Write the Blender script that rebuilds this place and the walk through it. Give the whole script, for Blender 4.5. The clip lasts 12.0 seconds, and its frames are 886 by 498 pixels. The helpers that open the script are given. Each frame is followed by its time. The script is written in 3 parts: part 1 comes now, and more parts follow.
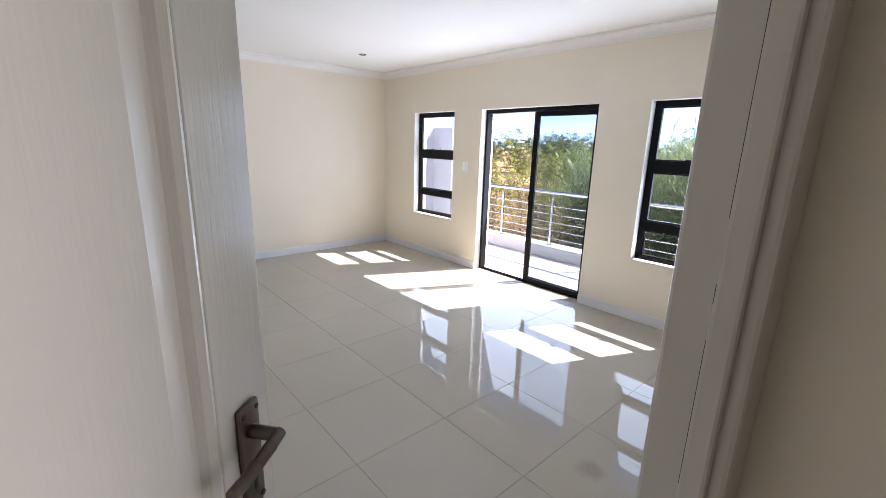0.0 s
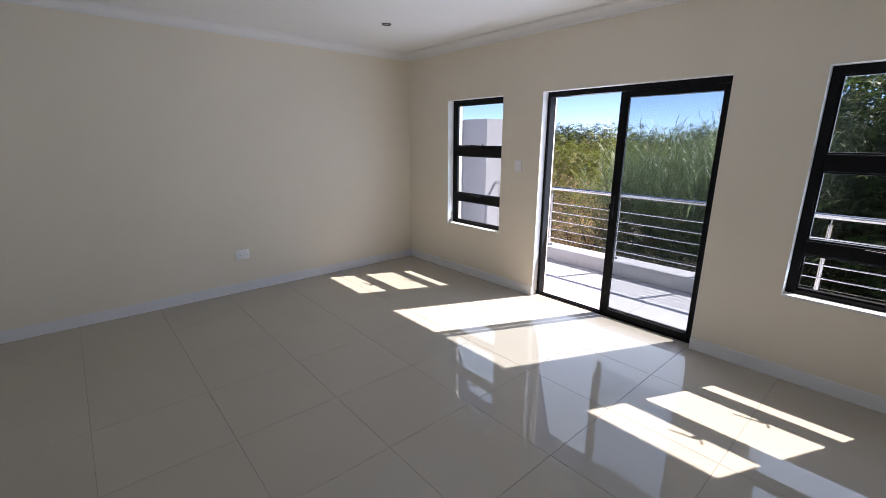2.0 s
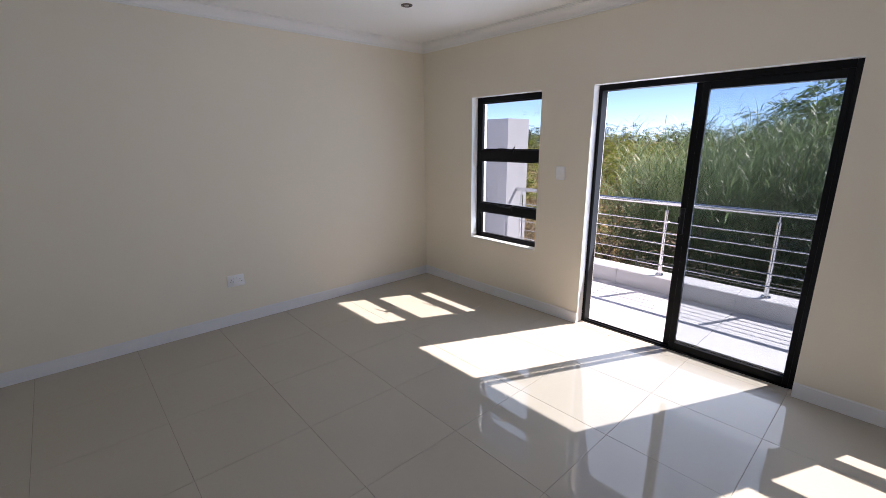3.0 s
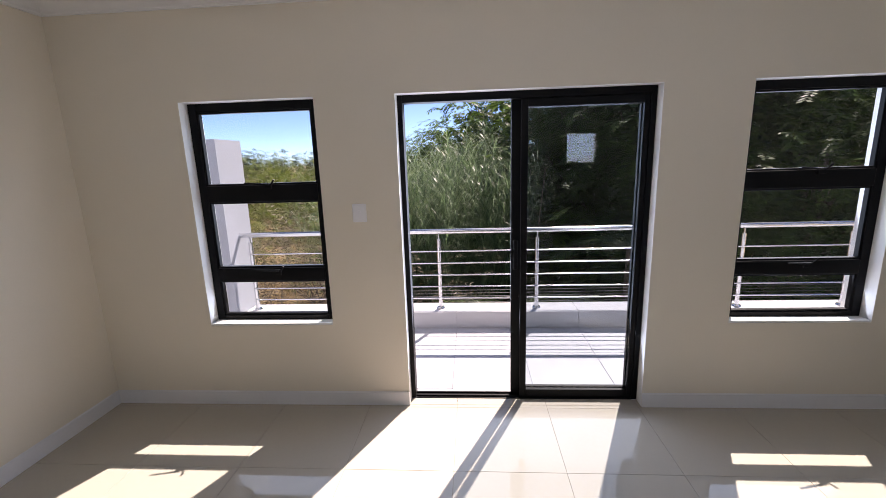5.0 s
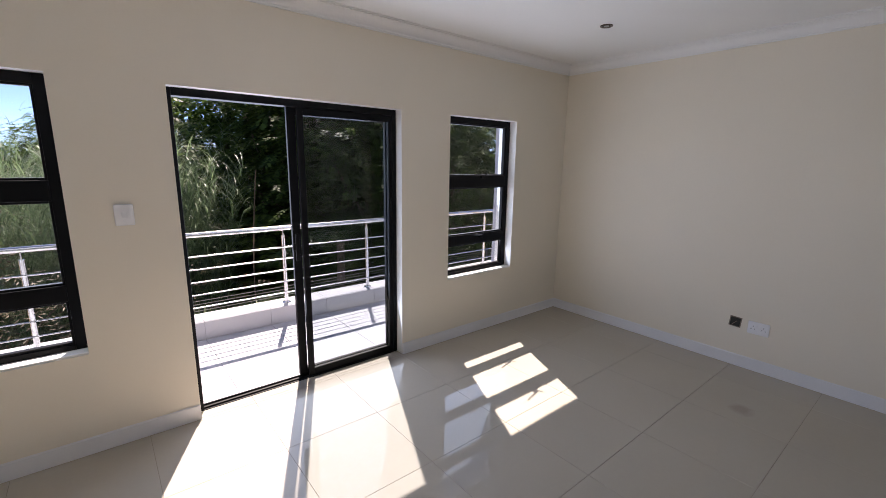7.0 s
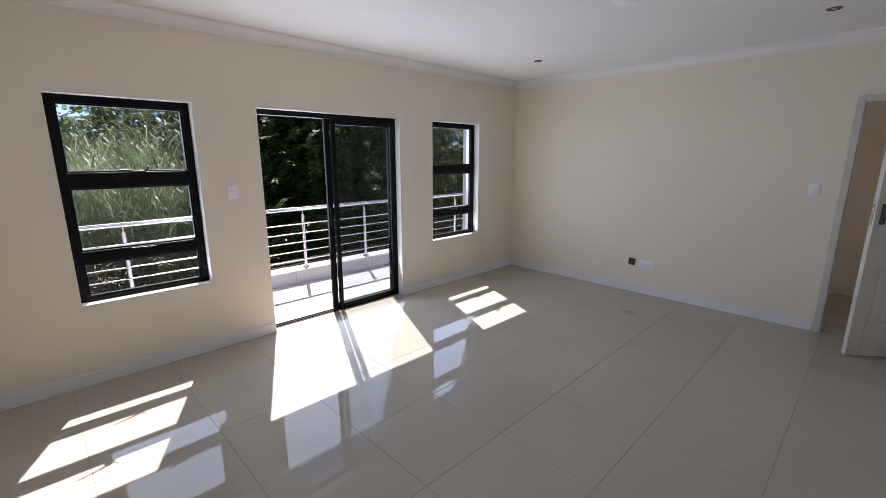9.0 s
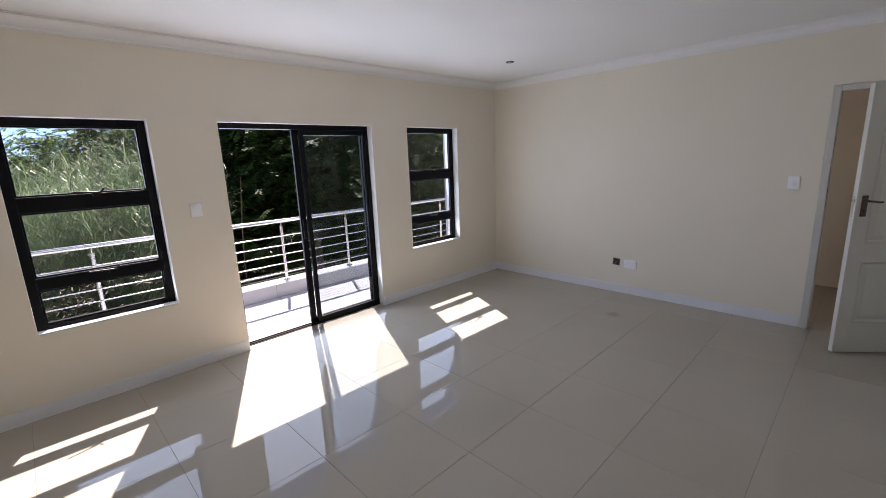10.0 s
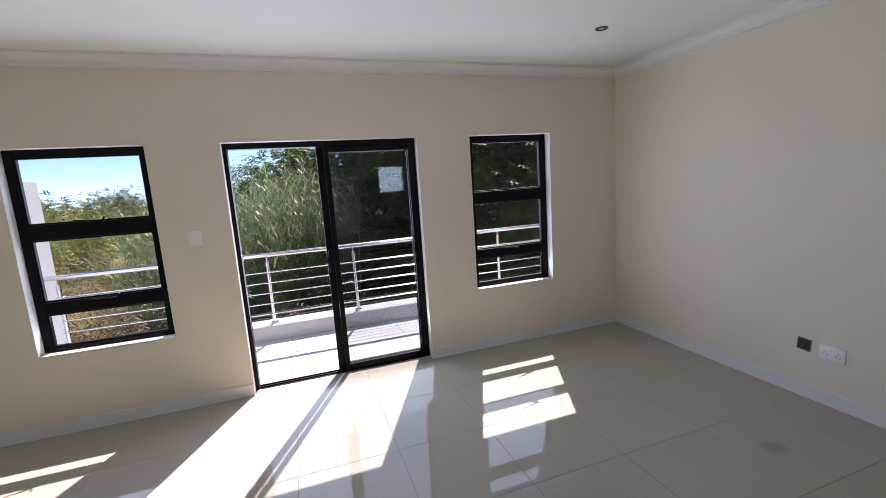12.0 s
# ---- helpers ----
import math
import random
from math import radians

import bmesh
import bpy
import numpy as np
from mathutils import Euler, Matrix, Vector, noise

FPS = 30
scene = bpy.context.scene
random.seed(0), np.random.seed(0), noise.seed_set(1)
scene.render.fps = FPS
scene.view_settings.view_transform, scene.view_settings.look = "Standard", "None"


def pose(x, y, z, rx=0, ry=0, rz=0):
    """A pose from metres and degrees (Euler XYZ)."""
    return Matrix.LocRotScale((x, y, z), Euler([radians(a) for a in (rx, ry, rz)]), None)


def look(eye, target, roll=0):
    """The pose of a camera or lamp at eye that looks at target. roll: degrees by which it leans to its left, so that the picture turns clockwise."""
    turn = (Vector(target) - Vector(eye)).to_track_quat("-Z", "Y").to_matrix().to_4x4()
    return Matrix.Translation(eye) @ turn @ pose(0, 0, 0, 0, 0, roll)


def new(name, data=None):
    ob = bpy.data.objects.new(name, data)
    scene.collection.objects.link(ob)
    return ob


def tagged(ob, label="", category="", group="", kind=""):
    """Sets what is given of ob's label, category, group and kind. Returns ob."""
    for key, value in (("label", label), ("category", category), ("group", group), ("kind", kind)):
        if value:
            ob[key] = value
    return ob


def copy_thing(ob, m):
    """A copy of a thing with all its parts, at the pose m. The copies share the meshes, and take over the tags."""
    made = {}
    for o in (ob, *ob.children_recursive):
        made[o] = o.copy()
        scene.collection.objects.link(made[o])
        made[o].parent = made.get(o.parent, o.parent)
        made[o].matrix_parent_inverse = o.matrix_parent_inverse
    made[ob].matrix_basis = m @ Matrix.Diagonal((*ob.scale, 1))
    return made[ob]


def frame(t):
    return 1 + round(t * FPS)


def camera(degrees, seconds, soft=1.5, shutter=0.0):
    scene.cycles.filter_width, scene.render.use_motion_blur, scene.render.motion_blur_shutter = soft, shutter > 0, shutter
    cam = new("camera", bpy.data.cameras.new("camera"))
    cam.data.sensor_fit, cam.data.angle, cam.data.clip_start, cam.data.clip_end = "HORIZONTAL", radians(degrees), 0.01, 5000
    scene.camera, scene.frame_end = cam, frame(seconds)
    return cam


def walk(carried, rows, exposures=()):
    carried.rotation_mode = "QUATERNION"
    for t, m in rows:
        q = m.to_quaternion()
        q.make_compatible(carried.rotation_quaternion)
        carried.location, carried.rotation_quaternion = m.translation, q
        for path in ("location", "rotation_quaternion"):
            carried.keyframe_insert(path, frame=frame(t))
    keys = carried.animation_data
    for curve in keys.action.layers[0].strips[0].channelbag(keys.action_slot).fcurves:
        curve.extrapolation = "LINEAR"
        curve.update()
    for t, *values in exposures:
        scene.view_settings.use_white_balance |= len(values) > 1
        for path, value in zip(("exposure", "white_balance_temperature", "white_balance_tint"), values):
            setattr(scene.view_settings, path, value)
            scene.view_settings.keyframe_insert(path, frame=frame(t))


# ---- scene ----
cam = camera(92.5, 12.0, soft=0.6)
PATH = [
    (0, (3.78, -3.974, 1.61), (2.335, -2.676, 1.131), 1.7),
    (0.3, (3.63, -3.931, 1.597), (2.141, -2.69, 1.104), 1.4),
    (0.5, (3.504, -3.839, 1.578), (2.008, -2.612, 1.073), 0.6),
    (0.7, (3.345, -3.828, 1.544), (1.868, -2.573, 1.049), -0.4),
    (1, (3.142, -3.698, 1.598), (1.684, -2.43, 1.084), -0.8),
    (1.5, (2.872, -3.583, 1.6), (1.415, -2.311, 1.09), 0.1),
    (2, (2.571, -3.508, 1.605), (1.115, -2.232, 1.103), 0.2),
    (2.5, (2.211, -3.437, 1.616), (0.752, -2.164, 1.113), -0.6),
    (2.7, (2.066, -3.381, 1.611), (0.603, -2.112, 1.112), -0.5),
    (4.3, (0.835, -2.914, 1.67), (0.096, -1.114, 1.208), -1.4),
    (4.5, (0.697, -2.827, 1.649), (0.143, -0.959, 1.2), -2.0),
    (5, (0.443, -2.626, 1.649), (0.307, -0.674, 1.236), -1.8),
    (5.5, (0.296, -2.423, 1.627), (0.585, -0.483, 1.235), -0.3),
    (6, (0.099, -2.412, 1.635), (0.954, -0.645, 1.251), 1.0),
    (6.5, (-0.15, -2.616, 1.631), (0.963, -0.996, 1.259), 1.3),
    (6.7, (-0.224, -2.72, 1.639), (0.945, -1.144, 1.254), 1.1),
    (8.3, (-1.172, -3.585, 1.653), (0.204, -2.193, 1.242), 1.1),
    (8.5, (-1.279, -3.67, 1.64), (0.093, -2.274, 1.228), 0.8),
    (9, (-1.505, -3.818, 1.639), (-0.14, -2.42, 1.209), -0.0),
    (9.5, (-1.522, -3.898, 1.659), (-0.152, -2.507, 1.228), -1.3),
    (10, (-1.256, -3.911, 1.673), (0.109, -2.511, 1.253), -2.3),
    (10.5, (-0.938, -3.769, 1.663), (0.454, -2.385, 1.283), -2.9),
    (11, (-0.473, -3.752, 1.661), (0.878, -2.322, 1.3), -2.7),
    (11.5, (0.038, -3.707, 1.679), (1.125, -2.068, 1.319), -3.5),
    (12, (0.484, -3.657, 1.631), (1.119, -1.785, 1.323), -3.8),
]
EXPOSURES = [(0.0, 3.29, 6880, 22), (0.5, 2.83, 6850, 22), (1.0, 2.44, 6840, 22), (1.5, 2.32, 6830, 22), (2.5, 2.3, 6850, 23), (4.5, 2.27, 7100, 26), (5.0, 2.2, 7070, 26), (6.5, 2.33, 7080, 26), (8.5, 2.47, 7000, 25), (9.5, 2.55, 6950, 25), (12.0, 2.37, 6950, 25)]
walk(cam, [(t, look(eye, target, roll)) for t, eye, target, roll in PATH], EXPOSURES)
SUN_STRENGTH, SKY_STRENGTH = 2.65, 0.05

# ---- light ----
world = bpy.data.worlds.new("sky")
scene.world = world
world.use_nodes = True
wn, wl = world.node_tree.nodes, world.node_tree.links
sky = wn.new("ShaderNodeTexSky")
sky.sky_type, sky.sun_disc = "NISHITA", False
SUN_TO = Vector((0.455, 1.0, 1.29)).normalized()
sky.sun_elevation = math.asin(SUN_TO.z)
sky.sun_rotation = math.atan2(SUN_TO.x, SUN_TO.y)
sky.altitude, sky.air_density, sky.dust_density, sky.ozone_density = 1500, 0.5, 0.0, 5.0
wn["Background"].inputs["Strength"].default_value = SKY_STRENGTH
wl.new(sky.outputs[0], wn["Background"].inputs["Color"])
sun_data = bpy.data.lights.new("sun", "SUN")
sun_data.energy, sun_data.angle, sun_data.color = SUN_STRENGTH, radians(0.5), (1.0, 0.96, 0.9)
sun = new("sun", sun_data)
sun.matrix_world = look(SUN_TO * 40, (0, 0, 0))


# ---- materials ----
def material(name, color, rough=0.6, vary=0.12, scale=3.0, fine=60.0, bump=0.1, metal=0.0, spec=0.5, random_tint=0.0, coat=0.0, bump_scale=None):
    m = bpy.data.materials.new(name)
    m.use_nodes = True
    n, l = m.node_tree.nodes, m.node_tree.links
    b = n["Principled BSDF"]
    co = n.new("ShaderNodeNewGeometry")
    big, small = n.new("ShaderNodeTexNoise"), n.new("ShaderNodeTexNoise")
    for tex, s, d in ((big, scale, 5), (small, fine, 3)):
        tex.inputs["Scale"].default_value, tex.inputs["Detail"].default_value = s, d
        l.new(co.outputs["Position"], tex.inputs["Vector"])
    mixn = n.new("ShaderNodeMath")
    mixn.operation = "MULTIPLY_ADD"
    l.new(small.outputs["Fac"], mixn.inputs[0])
    mixn.inputs[1].default_value = 0.35
    l.new(big.outputs["Fac"], mixn.inputs[2])
    ramp = n.new("ShaderNodeMapRange")
    ramp.inputs["From Min"].default_value, ramp.inputs["From Max"].default_value = 0.35, 1.0
    ramp.inputs["To Min"].default_value, ramp.inputs["To Max"].default_value = 1 - vary, 1 + vary
    l.new(mixn.outputs[0], ramp.inputs["Value"])
    value = ramp.outputs[0]
    if random_tint:
        info = n.new("ShaderNodeObjectInfo")
        rr = n.new("ShaderNodeMapRange")
        rr.inputs["To Min"].default_value, rr.inputs["To Max"].default_value = 1 - random_tint, 1 + random_tint
        l.new(info.outputs["Random"], rr.inputs["Value"])
        mul = n.new("ShaderNodeMath")
        mul.operation = "MULTIPLY"
        l.new(value, mul.inputs[0])
        l.new(rr.outputs[0], mul.inputs[1])
        value = mul.outputs[0]
    tint = n.new("ShaderNodeVectorMath")
    tint.operation = "SCALE"
    tint.inputs[0].default_value = color
    l.new(value, tint.inputs["Scale"])
    l.new(tint.outputs[0], b.inputs["Base Color"])
    b.inputs["Roughness"].default_value, b.inputs["Metallic"].default_value = rough, metal
    b.inputs["Specular IOR Level"].default_value = spec
    b.inputs["Coat Weight"].default_value = coat
    b.inputs["Coat Roughness"].default_value = 0.05
    if bump:
        bp = n.new("ShaderNodeBump")
        bp.inputs["Strength"].default_value, bp.inputs["Distance"].default_value = bump, 0.002
        src = small
        if bump_scale:
            src = n.new("ShaderNodeTexNoise")
            src.inputs["Scale"].default_value, src.inputs["Detail"].default_value = 1.0, 4
            mp = n.new("ShaderNodeMapping")
            mp.inputs["Scale"].default_value = bump_scale
            l.new(co.outputs["Position"], mp.inputs["Vector"])
            l.new(mp.outputs[0], src.inputs["Vector"])
        l.new(src.outputs["Fac"], bp.inputs["Height"])
        l.new(bp.outputs[0], b.inputs["Normal"])
    return m


def leaf_material(name, color, other, through_light=0.35, rough=0.5, gloss=0.1):
    m = bpy.data.materials.new(name)
    m.use_nodes = True
    n, l = m.node_tree.nodes, m.node_tree.links
    b, out = n["Principled BSDF"], n["Material Output"]
    geo = n.new("ShaderNodeNewGeometry")
    mix = n.new("ShaderNodeMix")
    mix.data_type = "RGBA"
    mix.inputs["A"].default_value, mix.inputs["B"].default_value = (*color, 1), (*other, 1)
    l.new(geo.outputs["Random Per Island"], mix.inputs["Factor"])
    l.new(mix.outputs["Result"], b.inputs["Base Color"])
    b.inputs["Roughness"].default_value = rough
    b.inputs["Specular IOR Level"].default_value = gloss
    tr = n.new("ShaderNodeBsdfTranslucent")
    l.new(mix.outputs["Result"], tr.inputs["Color"])
    ms = n.new("ShaderNodeMixShader")
    ms.inputs[0].default_value = through_light
    l.new(b.outputs[0], ms.inputs[1])
    l.new(tr.outputs[0], ms.inputs[2])
    l.new(ms.outputs[0], out.inputs["Surface"])
    return m


def glass_material(name, tint, haze=0.0, mirror=0.028):
    m = bpy.data.materials.new(name)
    m.use_nodes = True
    n, l = m.node_tree.nodes, m.node_tree.links
    out = n["Material Output"]
    n.remove(n["Principled BSDF"])
    clear, gloss, facing, ms = n.new("ShaderNodeBsdfTransparent"), n.new("ShaderNodeBsdfGlossy"), n.new("ShaderNodeLayerWeight"), n.new("ShaderNodeMixShader")
    power, fres = n.new("ShaderNodeMath"), n.new("ShaderNodeMath")
    power.operation, power.inputs[1].default_value = "POWER", 5.0
    fres.operation, fres.inputs[1].default_value, fres.inputs[2].default_value = "MULTIPLY_ADD", 0.95, mirror
    facing.inputs["Blend"].default_value = 0.5
    l.new(facing.outputs["Facing"], power.inputs[0])
    l.new(power.outputs[0], fres.inputs[0])
    clear.inputs["Color"].default_value = (*tint, 1)
    gloss.inputs["Roughness"].default_value = 0.0
    l.new(fres.outputs[0], ms.inputs[0])
    l.new(clear.outputs[0], ms.inputs[1])
    l.new(gloss.outputs[0], ms.inputs[2])
    last = ms
    if haze:
        dust, mix2, tex, ramp = n.new("ShaderNodeBsdfDiffuse"), n.new("ShaderNodeMixShader"), n.new("ShaderNodeTexNoise"), n.new("ShaderNodeMapRange")
        geo = n.new("ShaderNodeNewGeometry")
        tex.inputs["Scale"].default_value, tex.inputs["Detail"].default_value = 4.0, 6
        l.new(geo.outputs["Position"], tex.inputs["Vector"])
        ramp.inputs["From Min"].default_value, ramp.inputs["From Max"].default_value = 0.35, 0.75
        ramp.inputs["To Min"].default_value, ramp.inputs["To Max"].default_value = haze * 0.5, haze * 1.6
        l.new(tex.outputs["Fac"], ramp.inputs["Value"])
        dust.inputs["Color"].default_value = (0.7, 0.72, 0.75, 1)
        l.new(ramp.outputs[0], mix2.inputs[0])
        l.new(ms.outputs[0], mix2.inputs[1])
        l.new(dust.outputs[0], mix2.inputs[2])
        last = mix2
    l.new(last.outputs[0], out.inputs["Surface"])
    return m


WALL = material("cream_wall_paint", (0.85, 0.785, 0.67), 0.75, 0.03, 1.3, 90, 0.12)
WHITE = material("white_plaster", (0.86, 0.855, 0.84), 0.7, 0.03, 2, 90, 0.12)
CEIL = material("ceiling_paint", (0.88, 0.875, 0.86), 0.8, 0.02, 1.5, 60, 0.05)
TRIM = material("white_gloss_trim", (0.82, 0.82, 0.84), 0.45, 0.03, 4, 50, 0.05)
DOORPAINT = material("white_gloss_door_paint", (0.69, 0.67, 0.615), 0.22, 0.02, 3, 40, 0.16, bump_scale=(200, 200, 12))
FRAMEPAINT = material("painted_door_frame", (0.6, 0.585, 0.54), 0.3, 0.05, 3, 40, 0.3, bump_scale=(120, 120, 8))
GROUT = material("brown_grout", (0.26, 0.21, 0.16), 0.9, 0.3, 6, 80, 0.3)
BLACK = material("black_aluminium", (0.006, 0.006, 0.007), 0.45, 0.1, 5, 120, 0.03, spec=0.15)
STEEL = material("brushed_stainless_steel", (0.68, 0.69, 0.7), 0.22, 0.05, 5, 200, 0.03, metal=1.0)
GALV = material("weathered_galvanised_wire", (0.16, 0.16, 0.155), 0.7, 0.15, 8, 90, 0.05, metal=0.3)
BRONZE = material("antique_bronze", (0.13, 0.1, 0.085), 0.3, 0.25, 30, 200, 0.15, metal=0.9)
CHROME = material("polished_chrome", (0.6, 0.58, 0.54), 0.15, 0.05, 10, 200, 0.02, metal=1.0)
PLASTIC = material("white_plastic", (0.92, 0.92, 0.94), 0.3, 0.02, 8, 80, 0.02)
DARK = material("dark_hole", (0.03, 0.028, 0.025), 0.7, 0.2, 20, 90, 0.1)
BRICKIN = material("raw_wall_inside_box", (0.25, 0.2, 0.15), 0.9, 0.3, 30, 120, 0.4)
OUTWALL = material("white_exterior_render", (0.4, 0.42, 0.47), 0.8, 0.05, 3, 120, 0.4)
OUTTILE = material("white_balcony_tile", (0.5, 0.5, 0.52), 0.25, 0.04, 2, 60, 0.03, random_tint=0.02)
OUTGROUT = material("pale_grey_grout", (0.5, 0.5, 0.5), 0.9, 0.1, 6, 80, 0.2)
BARK = material("grey_brown_bark", (0.16, 0.12, 0.09), 0.9, 0.3, 5, 40, 0.6)
GROUND = material("dry_grass_earth", (0.27, 0.19, 0.09), 0.95, 0.4, 0.15, 3, 0.6)
GLASS = glass_material("clear_glass", (0.95, 0.97, 0.97))
INNER = glass_material("clear_inner_glass", (0.95, 0.97, 0.97), 0.0, 0.004)
# even grey tint over the whole pane, haze left at zero
TINTED = glass_material("grey_tinted_glass", (0.8, 0.83, 0.86), 0.0, 0.03)
LENS = material("frosted_lamp_lens", (0.5, 0.5, 0.5), 0.2, 0.05, 20, 80, 0.02)
LEAF_REED = leaf_material("reed_leaf", (0.042, 0.085, 0.034), (0.25, 0.35, 0.18), 0.42, 0.4, 0.3)
LEAF_DARK = leaf_material("tree_leaf", (0.02, 0.042, 0.01), (0.115, 0.19, 0.04), 0.5, 0.5, 0.1)
LEAF_BUSH = leaf_material("bush_leaf", (0.075, 0.11, 0.02), (0.2, 0.225, 0.045), 0.35)
LEAF_FAR = leaf_material("far_leaf", (0.022, 0.04, 0.014), (0.05, 0.075, 0.025), 0.2)
LEAF_DRY = leaf_material("dry_grass_blade", (0.32, 0.22, 0.1), (0.48, 0.35, 0.17), 0.3)
LEAF_TWIG = leaf_material("dry_twigs", (0.09, 0.068, 0.045), (0.19, 0.145, 0.095), 0.1)
LEAF_PALM = leaf_material("palm_leaf", (0.05, 0.08, 0.03), (0.12, 0.17, 0.06), 0.25, 0.35)


def floor_tile_material():
    """Polished cream porcelain with faint clouding and one grey smudge."""
    m = material("polished_cream_tile", (0.455, 0.415, 0.35), 0.035, 0.035, 1.6, 35, 0.0, random_tint=0.015)
    n, l = m.node_tree.nodes, m.node_tree.links
    b = n["Principled BSDF"]
    b.inputs["Specular IOR Level"].default_value = 0.4
    src = b.inputs["Base Color"].links[0].from_socket
    geo, dist, rng, mix = n.new("ShaderNodeNewGeometry"), n.new("ShaderNodeVectorMath"), n.new("ShaderNodeMapRange"), n.new("ShaderNodeMix")
    dist.operation = "DISTANCE"
    dist.inputs[1].default_value = STAIN
    noise_t, add = n.new("ShaderNodeTexNoise"), n.new("ShaderNodeMath")
    noise_t.inputs["Scale"].default_value = 14
    l.new(geo.outputs["Position"], noise_t.inputs["Vector"])
    l.new(geo.outputs["Position"], dist.inputs[0])
    add.operation = "MULTIPLY_ADD"
    l.new(noise_t.outputs["Fac"], add.inputs[0])
    add.inputs[1].default_value = 0.07
    l.new(dist.outputs["Value"], add.inputs[2])
    rng.inputs["From Min"].default_value, rng.inputs["From Max"].default_value = 0.07, 0.12
    rng.inputs["To Min"].default_value, rng.inputs["To Max"].default_value = 0.5, 0.0
    l.new(add.outputs[0], rng.inputs["Value"])
    mix.data_type = "RGBA"
    l.new(rng.outputs[0], mix.inputs["Factor"])
    l.new(src, mix.inputs["A"])
    mix.inputs["B"].default_value = (0.3, 0.25, 0.2, 1)
    l.new(mix.outputs["Result"], b.inputs["Base Color"])
    # faint marks left in the polish
    sm, rr = n.new("ShaderNodeTexNoise"), n.new("ShaderNodeMapRange")
    sm.inputs["Scale"].default_value, sm.inputs["Detail"].default_value = 2.2, 6
    l.new(geo.outputs["Position"], sm.inputs["Vector"])
    rr.inputs["From Min"].default_value, rr.inputs["From Max"].default_value = 0.4, 0.75
    rr.inputs["To Min"].default_value, rr.inputs["To Max"].default_value = 0.008, 0.035
    l.new(sm.outputs["Fac"], rr.inputs["Value"])
    l.new(rr.outputs[0], b.inputs["Roughness"])
    return m


STAIN = (2.93, -2.14, 0.0)
TILE = floor_tile_material()


# ---- building helpers ----
def add_box(bm, x0, x1, y0, y1, z0, z1, bevel=0.0):
    made = bmesh.ops.create_cube(bm, size=1.0)["verts"]
    bmesh.ops.transform(bm, matrix=Matrix.Translation(((x0 + x1) / 2, (y0 + y1) / 2, (z0 + z1) / 2)) @ Matrix.Diagonal((x1 - x0, y1 - y0, z1 - z0, 1)), verts=made)
    if bevel:
        edges = list({e for v in made for e in v.link_edges})
        bmesh.ops.bevel(bm, geom=edges, offset=bevel, segments=2, affect="EDGES", profile=0.5)


def box(*dims, bevel=0.0):
    bm = bmesh.new()
    add_box(bm, *dims, bevel=bevel)
    return bm


def add_rod(bm, a, b, r, sides=12, r2=None):
    a, b = Vector(a), Vector(b)
    turn = (b - a).to_track_quat("Z", "Y").to_matrix().to_4x4()
    bmesh.ops.create_cone(bm, cap_ends=True, segments=sides, radius1=r, radius2=r if r2 is None else r2, depth=(b - a).length,
                          matrix=Matrix.Translation((a + b) / 2) @ turn)


def rod(a, b, r, sides=12, r2=None):
    bm = bmesh.new()
    add_rod(bm, a, b, r, sides, r2)
    return bm


def part(name, bm, mat, parent=None, label="", smooth=False):
    mesh = bpy.data.meshes.new(name)
    bm.to_mesh(mesh)
    bm.free()
    for m in mat if isinstance(mat, (list, tuple)) else (mat,):
        mesh.materials.append(m)
    if smooth:
        mesh.shade_smooth()
        mesh.set_sharp_from_angle(angle=radians(40))
    ob = new(name, mesh)
    ob.parent = parent
    if label:
        tagged(ob, label)
    return ob


def from_lists(name, verts, faces, mat, parent=None, label=""):
    mesh = bpy.data.meshes.new(name)
    mesh.from_pydata(verts, [], faces)
    mesh.materials.append(mat)
    ob = new(name, mesh)
    ob.parent = parent
    if label:
        tagged(ob, label)
    return ob


def thing(name, label, category, group="", kind="", at=(0, 0, 0)):
    ob = new(name)
    ob.empty_display_size = 0.1
    ob.location = at
    return tagged(ob, label, category, group, kind)


def structure(name, bm, mat, label, category, smooth=False):
    return tagged(part(name, bm, mat, smooth=smooth), label, category, "", "structure")


# ---- plan ----
XL, XR, YB, H = -2.116, 3.683, -4.47, 2.645
WT = 0.23
WIN_1, WIN_2 = (-1.345, -0.495), (2.048, 2.893)
SILL, HEAD = 0.585, 2.04
DOOR = (0.0, 1.55)
E0, E1, EH = -4.445, -3.566, 2.13
Y_OUT = 1.4
BAL_Z = -0.02
GROUND_Z = -3.2

# north wall with two windows and the sliding door
bm = bmesh.new()
add_box(bm, XL - WT, WIN_1[0], 0, WT, -0.3, 3.0)
add_box(bm, WIN_1[0], WIN_1[1], 0, WT, -0.3, SILL)
add_box(bm, WIN_1[0], WIN_1[1], 0, WT, HEAD, 3.0)
add_box(bm, WIN_1[1], DOOR[0], 0, WT, -0.3, 3.0)
add_box(bm, DOOR[0], DOOR[1], 0, WT, HEAD, 3.0)
add_box(bm, DOOR[0], DOOR[1], 0, WT, -0.3, -0.03)
add_box(bm, DOOR[1], WIN_2[0], 0, WT, -0.3, 3.0)
add_box(bm, WIN_2[0], WIN_2[1], 0, WT, -0.3, SILL)
add_box(bm, WIN_2[0], WIN_2[1], 0, WT, HEAD, 3.0)
add_box(bm, WIN_2[1], XR + WT, 0, WT, -0.3, 3.0)
bm.normal_update()
for f in bm.faces:
    if f.normal.y > 0.5:
        f.material_index = 2
    elif abs(f.normal.y) < 0.5:
        f.material_index = 1
